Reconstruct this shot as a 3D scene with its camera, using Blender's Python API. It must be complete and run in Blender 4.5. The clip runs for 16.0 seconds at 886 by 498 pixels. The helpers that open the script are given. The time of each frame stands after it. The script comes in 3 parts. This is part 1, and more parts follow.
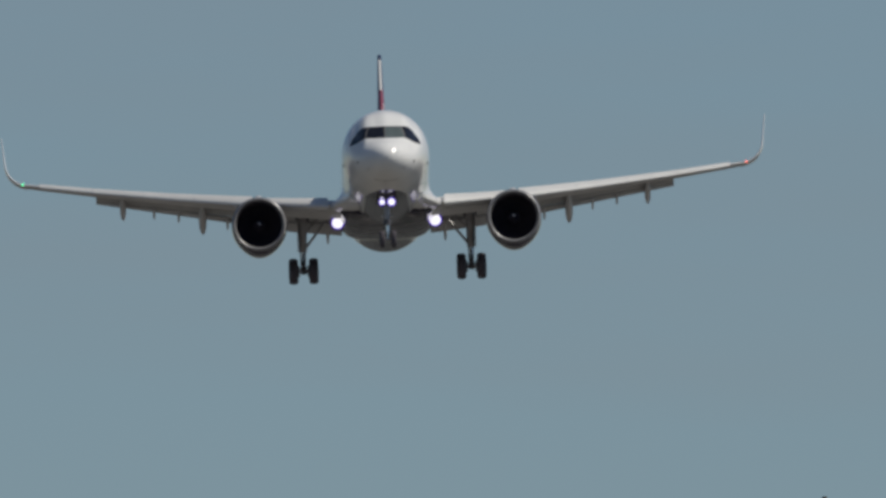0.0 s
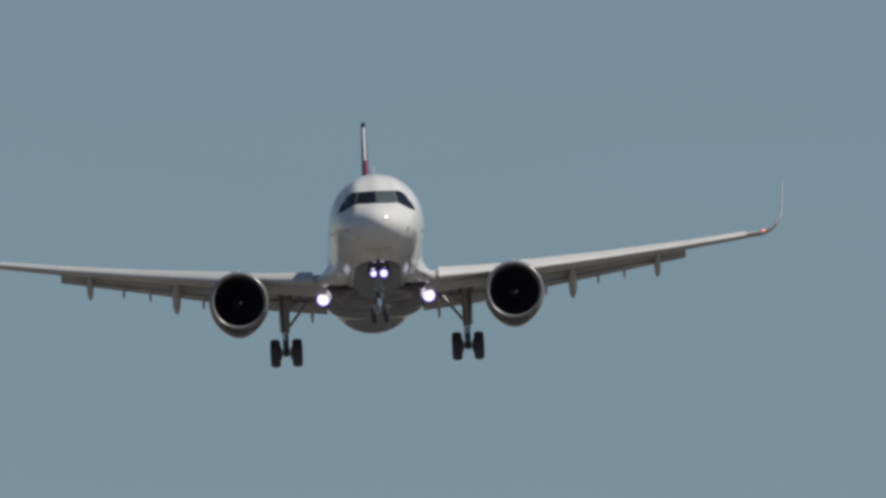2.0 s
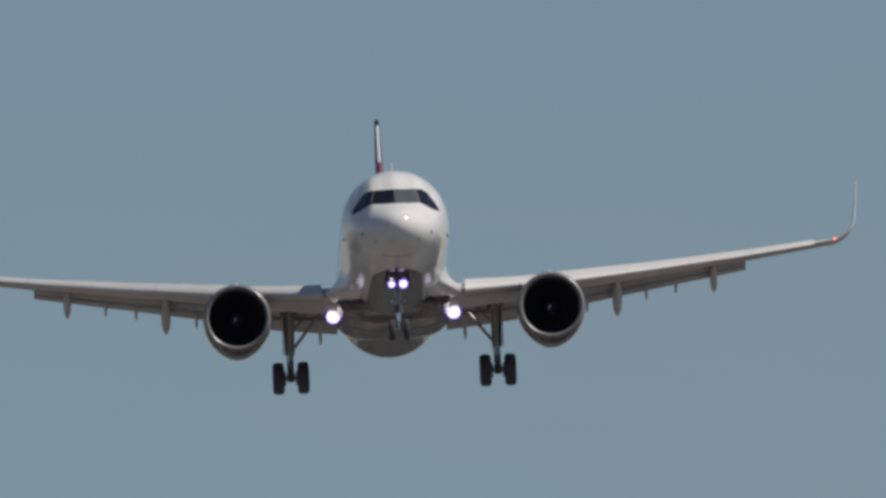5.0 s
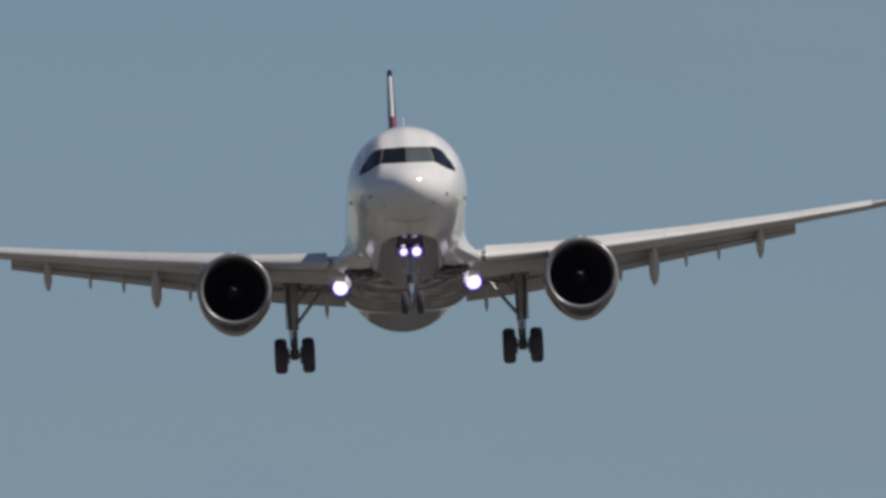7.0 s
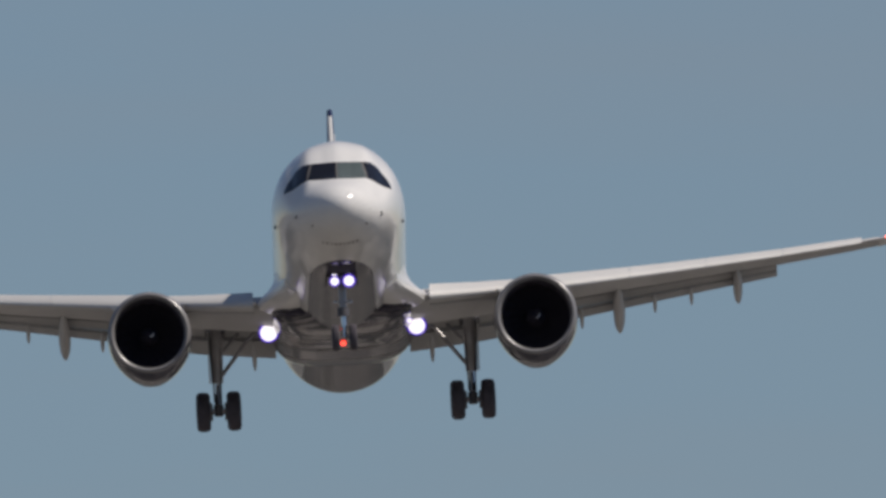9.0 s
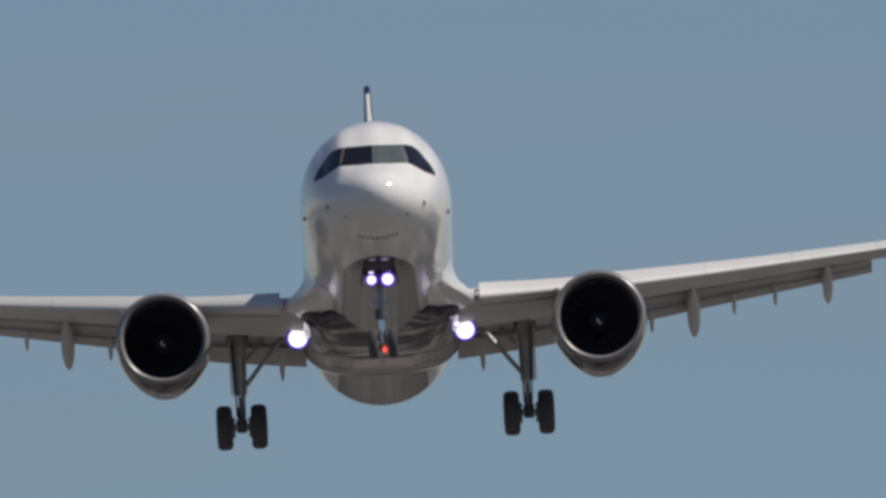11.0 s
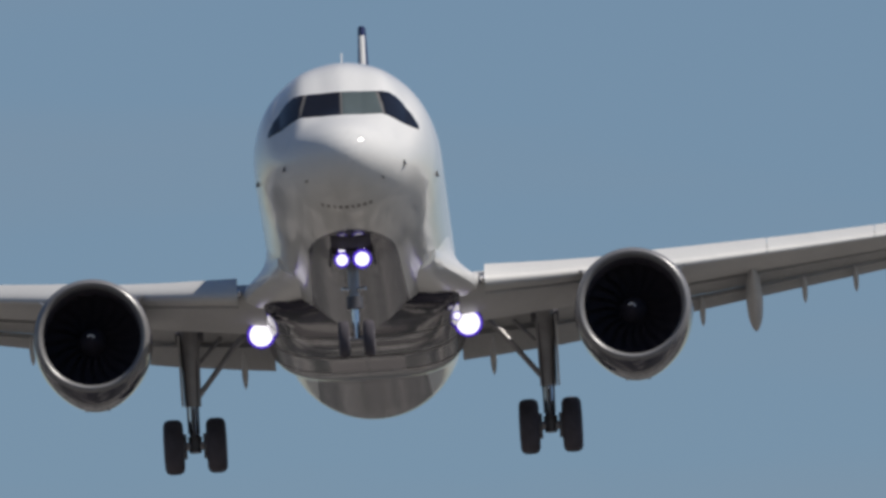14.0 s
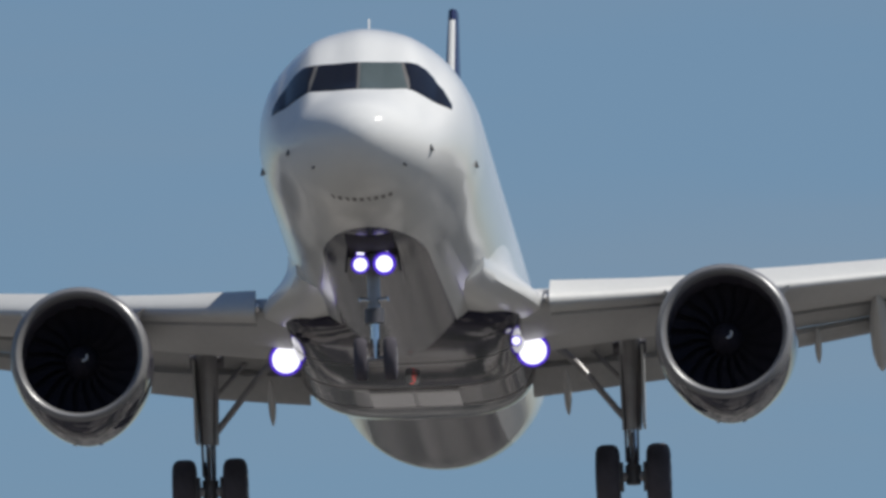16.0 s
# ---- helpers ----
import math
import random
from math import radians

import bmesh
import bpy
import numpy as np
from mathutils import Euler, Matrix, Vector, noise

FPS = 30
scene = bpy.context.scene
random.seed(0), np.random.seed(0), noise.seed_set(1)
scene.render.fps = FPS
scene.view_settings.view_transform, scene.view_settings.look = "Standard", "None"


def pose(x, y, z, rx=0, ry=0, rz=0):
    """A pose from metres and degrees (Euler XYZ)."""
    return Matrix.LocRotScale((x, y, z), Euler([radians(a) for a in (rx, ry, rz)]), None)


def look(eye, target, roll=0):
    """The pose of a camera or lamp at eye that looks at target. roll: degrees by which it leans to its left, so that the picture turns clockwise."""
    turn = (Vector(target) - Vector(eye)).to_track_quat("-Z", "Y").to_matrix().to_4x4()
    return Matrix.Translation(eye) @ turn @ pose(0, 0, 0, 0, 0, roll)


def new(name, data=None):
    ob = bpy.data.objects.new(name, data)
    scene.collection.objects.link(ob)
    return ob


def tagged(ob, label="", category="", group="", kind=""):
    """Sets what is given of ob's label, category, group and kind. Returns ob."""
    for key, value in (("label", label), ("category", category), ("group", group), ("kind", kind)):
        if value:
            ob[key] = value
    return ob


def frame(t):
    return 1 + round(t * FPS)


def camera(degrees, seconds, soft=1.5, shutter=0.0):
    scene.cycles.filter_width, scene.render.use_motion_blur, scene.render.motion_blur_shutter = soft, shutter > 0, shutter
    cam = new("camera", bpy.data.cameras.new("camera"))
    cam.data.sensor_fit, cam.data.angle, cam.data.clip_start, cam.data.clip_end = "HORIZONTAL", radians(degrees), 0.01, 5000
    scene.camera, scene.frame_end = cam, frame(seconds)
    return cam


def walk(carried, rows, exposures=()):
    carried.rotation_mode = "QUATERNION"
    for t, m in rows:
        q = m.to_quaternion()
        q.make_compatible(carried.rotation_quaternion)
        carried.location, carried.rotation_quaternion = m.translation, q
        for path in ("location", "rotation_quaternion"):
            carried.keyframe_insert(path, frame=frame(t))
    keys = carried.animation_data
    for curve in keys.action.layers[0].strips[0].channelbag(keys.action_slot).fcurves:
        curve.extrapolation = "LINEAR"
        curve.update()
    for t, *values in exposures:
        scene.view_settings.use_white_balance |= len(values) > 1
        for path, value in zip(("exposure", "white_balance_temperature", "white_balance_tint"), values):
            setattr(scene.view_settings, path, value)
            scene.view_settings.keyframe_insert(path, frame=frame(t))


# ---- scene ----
FOV = 1.2379
EYE_HEIGHT = 1.7
POSES = (
    # seconds, camera turn, tilt, lean; airliner heading, pitch, bank (degrees)
    (0.0, 2.5154, 4.4384, -0.016, 2.620, -1.017, -1.881),
    (0.5, 2.5434, 4.4802, -0.015, 2.763, -1.053, -1.990),
    (1.0, 2.6225, 4.5747, -0.029, 2.925, -1.154, -2.148),
    (1.5, 2.6568, 4.6098, 0.077, 3.101, -1.266, -2.391),
    (2.0, 2.7198, 4.6610, 0.030, 3.197, -1.432, -2.387),
    (2.5, 2.7781, 4.7015, -0.053, 3.307, -1.562, -2.309),
    (3.0, 2.8018, 4.7700, -0.047, 3.413, -1.707, -2.371),
    (3.5, 2.8710, 4.8121, 0.073, 3.524, -1.848, -2.564),
    (4.0, 2.9974, 4.8099, 0.016, 3.586, -1.806, -2.540),
    (4.2, 3.0353, 4.8282, -0.025, 3.616, -1.772, -2.512),
    (6.3, 3.3184, 4.9990, -0.035, 3.927, -1.407, -2.531),
    (6.5, 3.3584, 5.0190, -0.024, 3.930, -1.387, -2.562),
    (7.0, 3.4993, 5.0525, 0.032, 3.899, -1.394, -2.670),
    (7.5, 3.5979, 5.1105, 0.076, 3.819, -1.555, -2.662),
    (8.0, 3.6726, 5.1765, -0.091, 3.772, -1.879, -2.464),
    (8.5, 3.6979, 5.2525, -0.062, 3.768, -2.273, -2.537),
    (9.0, 3.8156, 5.3258, 0.061, 3.765, -2.610, -2.776),
    (9.2, 3.8552, 5.3553, 0.034, 3.794, -2.638, -2.832),
    (11.3, 4.4614, 5.6436, 0.041, 4.257, -2.259, -2.953),
    (11.5, 4.5066, 5.6581, 0.012, 4.298, -2.252, -2.924),
    (12.0, 4.6523, 5.8015, -0.131, 4.415, -2.310, -2.841),
    (12.5, 4.8024, 5.8955, 0.009, 4.500, -2.335, -3.090),
    (13.0, 4.9924, 5.9871, 0.025, 4.535, -2.294, -3.277),
    (13.5, 5.2251, 6.1062, -0.016, 4.463, -2.119, -3.315),
    (14.0, 5.4565, 6.2255, -0.056, 4.331, -1.849, -3.348),
    (14.5, 5.6239, 6.3766, 0.227, 4.131, -1.667, -3.495),
    (15.0, 5.8750, 6.5675, 0.066, 3.977, -1.588, -3.073),
    (15.5, 6.2138, 6.7042, 0.026, 3.843, -1.646, -2.508),
    (16.0, 6.5811, 6.8520, -0.205, 3.810, -1.850, -1.976),
)
START = (-82.56, 1820.66, 146.26)
SPEED, GLIDE = 70.0, radians(3.0)


def attitude(turn, tilt, lean):
    """Turn about z, then tilt about x, then lean about y, in degrees."""
    return (Matrix.Rotation(radians(turn), 4, "Z") @ Matrix.Rotation(radians(tilt), 4, "X")
            @ Matrix.Rotation(radians(lean), 4, "Y"))


cam = camera(FOV, 16.0, soft=3.3)
walk(cam, [(t, Matrix.Translation((0, 0, EYE_HEIGHT)) @ attitude(a, b, c) @ Matrix.Rotation(radians(90), 4, "X"))
           for t, a, b, c, _, _, _ in POSES],
     exposures=[(0.0, -0.2, 6500, 10), (4.0, -0.17, 6580, 12), (9.0, -0.1, 6680, 15.2), (12.5, -0.02, 6530, 13.2), (14.5, 0.03, 6380, 12.5), (16.0, 0.08, 6250, 10.2)])

BEACON = (0.0, 18.3, -2.24)
TREE_PLACE = (-5.88, 170.0, 13.9)

# ---- light ----
SUN_ELEVATION, SUN_AZIMUTH = radians(52), radians(99)   # azimuth clockwise from +y
world = bpy.data.worlds.new("sky")
scene.world = world
world.use_nodes = True
wn, wl = world.node_tree.nodes, world.node_tree.links
wn.clear()
sky = wn.new("ShaderNodeTexSky")
sky.sky_type, sky.sun_disc = "NISHITA", False
sky.sun_elevation, sky.sun_rotation = SUN_ELEVATION, SUN_AZIMUTH
sky.air_density, sky.dust_density, sky.ozone_density = 1.0, 0.0, 5.5
back = wn.new("ShaderNodeBackground")
back.inputs["Strength"].default_value = 0.06
wo = wn.new("ShaderNodeOutputWorld")
# faint cirrus streaks
wc, wm, wt = wn.new("ShaderNodeTexCoord"), wn.new("ShaderNodeMapping"), wn.new("ShaderNodeTexNoise")
wm.inputs["Scale"].default_value = (25, 25, 170)
wm.inputs["Rotation"].default_value = (0, radians(7), 0)
wt.inputs["Scale"].default_value, wt.inputs["Detail"].default_value = 1.0, 5
wr, wx = wn.new("ShaderNodeMapRange"), wn.new("ShaderNodeMix")
wr.inputs["From Min"].default_value, wr.inputs["From Max"].default_value = 0.45, 0.75
wr.inputs["To Max"].default_value = 0.26
wx.data_type = "RGBA"
wx.inputs["B"].default_value = (4.2, 4.6, 5.0, 1)
wl.new(wc.outputs["Generated"], wm.inputs["Vector"])
wl.new(wm.outputs[0], wt.inputs["Vector"])
wl.new(wt.outputs[0], wr.inputs[0])
wl.new(wr.outputs[0], wx.inputs["Factor"])
wl.new(sky.outputs[0], wx.inputs["A"])
wl.new(wx.outputs["Result"], back.inputs["Color"])
wl.new(back.outputs[0], wo.inputs["Surface"])

sun_data = bpy.data.lights.new("sun", "SUN")
sun_data.energy, sun_data.angle, sun_data.color = 3.9, radians(0.55), (1.0, 0.94, 0.83)
sun = new("sun", sun_data)
sun_way = Vector((math.sin(SUN_AZIMUTH) * math.cos(SUN_ELEVATION), math.cos(SUN_AZIMUTH) * math.cos(SUN_ELEVATION),
                  math.sin(SUN_ELEVATION)))
sun.matrix_world = look(sun_way * 900, (0, 0, 0))


# ---- materials ----
def material(name, color, rough=0.4, metal=0.0, coat=0.0, vary=0.12, scale=2.0, bump=0.0, second=None, stretch=(1, 1, 1), polish=0.02, coat_ior=1.5):
    """Principled surface whose colour and gloss vary at two scales, in object space."""
    m = bpy.data.materials.new(name)
    m.use_nodes = True
    n, l = m.node_tree.nodes, m.node_tree.links
    p = n["Principled BSDF"]
    p.inputs["Metallic"].default_value = metal
    p.inputs["Coat Weight"].default_value = coat
    p.inputs["Coat Roughness"].default_value = polish
    p.inputs["Coat IOR"].default_value = coat_ior
    p.inputs["Specular IOR Level"].default_value = 0.0 if coat > 0.7 else 0.45
    co = n.new("ShaderNodeTexCoord")
    mp = n.new("ShaderNodeMapping")
    mp.inputs["Scale"].default_value = stretch
    l.new(co.outputs["Object"], mp.inputs["Vector"])
    big, fine = n.new("ShaderNodeTexNoise"), n.new("ShaderNodeTexNoise")
    big.inputs["Scale"].default_value, fine.inputs["Scale"].default_value = scale * 0.35, scale * 7
    big.inputs["Detail"].default_value, fine.inputs["Detail"].default_value = 5, 3
    for t in (big, fine):
        l.new(mp.outputs[0], t.inputs["Vector"])
    mixf = n.new("ShaderNodeMath")
    mixf.operation = "MULTIPLY_ADD"
    l.new(fine.outputs[0], mixf.inputs[0])
    mixf.inputs[1].default_value = 0.35
    l.new(big.outputs[0], mixf.inputs[2])
    ramp = n.new("ShaderNodeValToRGB")
    dark = second or tuple(c * (1 - vary) for c in color)
    ramp.color_ramp.elements[0].position, ramp.color_ramp.elements[1].position = 0.45, 0.9
    ramp.color_ramp.elements[0].color, ramp.color_ramp.elements[1].color = (*dark, 1), (*color, 1)
    l.new(mixf.outputs[0], ramp.inputs[0])
    l.new(ramp.outputs[0], p.inputs["Base Color"])
    rr = n.new("ShaderNodeMapRange")
    rr.inputs["To Min"].default_value, rr.inputs["To Max"].default_value = rough * 1.25, rough * 0.8
    l.new(mixf.outputs[0], rr.inputs[0])
    l.new(rr.outputs[0], p.inputs["Roughness"])
    if bump:
        b = n.new("ShaderNodeBump")
        b.inputs["Strength"].default_value, b.inputs["Distance"].default_value = bump, 0.02
        l.new(mixf.outputs[0], b.inputs["Height"])
        l.new(b.outputs[0], p.inputs["Normal"])
    return m


def lamp_material(name, color, strength):
    m = bpy.data.materials.new(name)
    m.use_nodes = True
    p = m.node_tree.nodes["Principled BSDF"]
    p.inputs["Base Color"].default_value = (*color, 1)
    p.inputs["Emission Color"].default_value = (*color, 1)
    p.inputs["Emission Strength"].default_value = strength
    return m


def split_paint(m, color, nodes_above):
    """Paint of a second colour below an edge: nodes_above builds a 0..1 mask from object x, y, z."""
    n, l = m.node_tree.nodes, m.node_tree.links
    p = n["Principled BSDF"]
    first = p.inputs["Base Color"].links[0].from_socket
    co = n.new("ShaderNodeTexCoord")
    sep = n.new("ShaderNodeSeparateXYZ")
    l.new(co.outputs["Object"], sep.inputs[0])
    mask = nodes_above(n, l, sep)
    mix = n.new("ShaderNodeMix")
    mix.data_type = "RGBA"
    l.new(mask, mix.inputs["Factor"])
    l.new(first, mix.inputs["A"])
    mix.inputs["B"].default_value = (*color, 1)
    l.new(mix.outputs["Result"], p.inputs["Base Color"])


def math_node(n, l, op, a, b=None, c=None, clamp=False):
    k = n.new("ShaderNodeMath")
    k.operation, k.use_clamp = op, clamp
    for i, v in enumerate((a, b, c)):
        if v is None:
            continue
        if isinstance(v, (int, float)):
            k.inputs[i].default_value = v
        else:
            l.new(v, k.inputs[i])
    return k.outputs[0]


def belly_mask(n, l, sep):
    """The dark underside: a rounded front that widens aft."""
    x, y, z = sep.outputs
    aft = math_node(n, l, "SUBTRACT", y, BELLY_FRONT)
    part_way = math_node(n, l, "MULTIPLY", aft, 0.27, clamp=True)
    rise = math_node(n, l, "POWER", math_node(n, l, "MULTIPLY", part_way, math_node(n, l, "SUBTRACT", 2.0, part_way)), 0.5)
    edge = math_node(n, l, "MULTIPLY_ADD", aft, 0.012, math_node(n, l, "MULTIPLY", rise, 0.90))
    inside = math_node(n, l, "MULTIPLY", math_node(n, l, "SUBTRACT", edge, math_node(n, l, "ABSOLUTE", x)), 50.0, clamp=True)
    low = math_node(n, l, "LESS_THAN", z, -0.6)
    gate = math_node(n, l, "GREATER_THAN", aft, 0.0)
    return math_node(n, l, "MULTIPLY", math_node(n, l, "MULTIPLY", inside, low), gate)


BELLY_FRONT = 2.95
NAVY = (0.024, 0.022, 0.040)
WHITE = material("white_gloss_paint", (0.73, 0.73, 0.72), 0.4, coat=1.0, vary=0.06, scale=0.8, stretch=(1, 0.25, 1))
FILLET = material("wing_root_paint", (0.73, 0.73, 0.72), 0.45, coat=1.0, vary=0.06, scale=0.8, stretch=(1, 0.25, 1), polish=0.2, coat_ior=1.3)
SKIN = material("fuselage_paint", (0.73, 0.73, 0.72), 0.4, coat=1.0, vary=0.06, scale=0.8, stretch=(1, 0.25, 1), polish=0.12, coat_ior=1.31)
split_paint(SKIN, NAVY, belly_mask)
BELLY = material("belly_navy_paint", NAVY, 0.2, coat=1.0, vary=0.3, scale=2.4, bump=0.9, stretch=(1, 0.6, 1), polish=0.04, coat_ior=1.32)
FAIRING = material("belly_fairing_paint", (0.73, 0.73, 0.72), 0.4, coat=1.0, vary=0.06, scale=6.0, bump=0.4, stretch=(0.3, 1.8, 1), polish=0.06, coat_ior=1.28)
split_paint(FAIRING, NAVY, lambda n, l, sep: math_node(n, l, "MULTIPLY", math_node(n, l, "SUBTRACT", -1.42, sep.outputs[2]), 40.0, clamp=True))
GREY = material("grey_wing_paint", (0.56, 0.56, 0.56), 0.55, coat=0.0, vary=0.16, scale=1.2, stretch=(1, 0.4, 1))
FLAP = material("flap_grey_paint", (0.45, 0.45, 0.45), 0.5, coat=0.0, vary=0.22, scale=1.5, stretch=(1, 0.4, 1))
SLAT = material("slat_paint", (0.60, 0.60, 0.59), 0.55, coat=0.0, vary=0.12, scale=1.4)
NACELLE = material("nacelle_dark_paint", (0.07, 0.07, 0.095), 0.2, coat=1.0, vary=0.25, scale=1.2, bump=0.06)
LIP = material("intake_lip_metal", (0.24, 0.24, 0.25), 0.38, metal=0.15, vary=0.12, scale=2.0)
METAL = material("polished_metal", (0.72, 0.72, 0.73), 0.2, metal=1.0, vary=0.1, scale=2.5)
STEEL = material("gear_steel", (0.42, 0.41, 0.42), 0.42, metal=0.3, vary=0.35, scale=5.0)
DARK_STEEL = material("dark_steel", (0.17, 0.165, 0.18), 0.5, metal=0.5, vary=0.4, scale=6.0)
RUBBER = material("tyre_rubber", (0.08, 0.073, 0.09), 0.95, vary=0.4, scale=6.0, bump=0.15)
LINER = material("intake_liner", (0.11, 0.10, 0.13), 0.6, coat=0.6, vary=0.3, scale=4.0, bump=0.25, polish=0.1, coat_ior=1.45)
# grey fan metal and gear bay painted near black: recess shade in the colour
RECESS_BLACK = material("recess_shade_black", (0.024, 0.02, 0.032), 0.9, metal=0.0, vary=0.3, scale=3.0)
BURNT = material("burnt_nozzle", (0.16, 0.14, 0.13), 0.45, metal=0.9, vary=0.4, scale=4.0)
GLASS = material("cockpit_glass", (0.012, 0.012, 0.016), 0.06, coat=1.0, vary=0.2, scale=2.0)
JOINT = material("joint_sealant", (0.34, 0.33, 0.32), 0.4, vary=0.4, scale=4.0)
SEAL = material("window_seal_grey", (0.13, 0.125, 0.12), 0.6, vary=0.2, scale=5.0)
SUNLIT_PANE = material("sunlit_pane_tone", (0.105, 0.13, 0.13), 0.5, coat=1.0, vary=0.25, scale=3.0)
FIN_PAINT = material("fin_navy_paint", (0.03, 0.035, 0.09), 0.25, coat=0.8, vary=0.2, scale=1.0)
RED_PAINT = material("red_paint", (0.27, 0.075, 0.105), 0.28, coat=0.8, vary=0.2, scale=1.0)
MARK = material("dark_lettering", (0.24, 0.23, 0.23), 0.5, vary=0.2, scale=8.0)
LAMP = lamp_material("landing_lamp_glow", (1.0, 0.97, 1.0), 1.2)
FRINGE_GLOW = lamp_material("glare_fringe_glow", (0.16, 0.06, 1.0), 0.5)
RED_LAMP = lamp_material("red_lamp_glow", (1.0, 0.08, 0.05), 2.5)
TIP_RED = lamp_material("red_tip_glow", (1.0, 0.2, 0.15), 2.5)
GREEN_LAMP = lamp_material("green_lamp_glow", (0.1, 1.0, 0.4), 2.0)


# ---- mesh helpers ----
def part(name, bm, mat, parent, label="", smooth=40):
    """Link a bmesh as one mesh object under a thing or part."""
    bmesh.ops.recalc_face_normals(bm, faces=bm.faces)
    me = bpy.data.meshes.new(name)
    for f in bm.faces:
        f.smooth = True
    bm.to_mesh(me)
    bm.free()
    me.set_sharp_from_angle(angle=radians(smooth))
    me.materials.append(mat)
    ob = new(name, me)
    ob.parent = parent
    return tagged(ob, label)


def loft(rings, cap=True, bm=None):
    """Skin closed rings of equal count."""
    bm = bm or bmesh.new()
    vs = [[bm.verts.new(p) for p in ring] for ring in rings]
    k = len(rings[0])
    for a, b in zip(vs, vs[1:]):
        for i in range(k):
            j = (i + 1) % k
            bm.faces.new((a[i], a[j], b[j], b[i]))
    if cap:
        bm.faces.new(list(reversed(vs[0])))
        bm.faces.new(vs[-1])
    return bm


def revolve(profile, centre, count=48, closed=False, squash=None):
    """Turn a profile of (y, radius) about the y axis through centre."""
    rings = []
    for y, r in profile:
        ring = []
        for i in range(count):
            a = 2 * math.pi * i / count
            rx, rz = r * math.sin(a), r * math.cos(a)
            if squash:
                rx, rz = squash(y, rx, rz)
            ring.append((centre[0] + rx, centre[1] + y, centre[2] + rz))
        rings.append(ring)
    return loft(rings + ([rings[0]] if closed else []), cap=not closed)


def rod(a, b, r0, r1=None, count=12, bm=None):
    """A round bar from a to b."""
    a, b = Vector(a), Vector(b)
    r1 = r0 if r1 is None else r1
    q = (b - a).to_track_quat("Z", "Y")
    rings = []
    for p, r in ((a, r0), (b, r1)):
        rings.append([p + q @ Vector((r * math.cos(2 * math.pi * i / count), r * math.sin(2 * math.pi * i / count), 0))
                      for i in range(count)])
    return loft(rings, bm=bm)


def slab(corners, thick, bm=None, bevel=0.0):
    """A plate: corners of one face in order, and a thickness vector."""
    bm = bm or bmesh.new()
    d = Vector(thick)
    lo = [bm.verts.new(Vector(c) - d / 2) for c in corners]
    hi = [bm.verts.new(Vector(c) + d / 2) for c in corners]
    k = len(corners)
    bm.faces.new(list(reversed(lo)))
    bm.faces.new(hi)
    for i in range(k):
        j = (i + 1) % k
        bm.faces.new((lo[i], lo[j], hi[j], hi[i]))
    if bevel:
        bmesh.ops.bevel(bm, geom=list(bm.edges), offset=bevel, segments=2, affect="EDGES")
    return bm


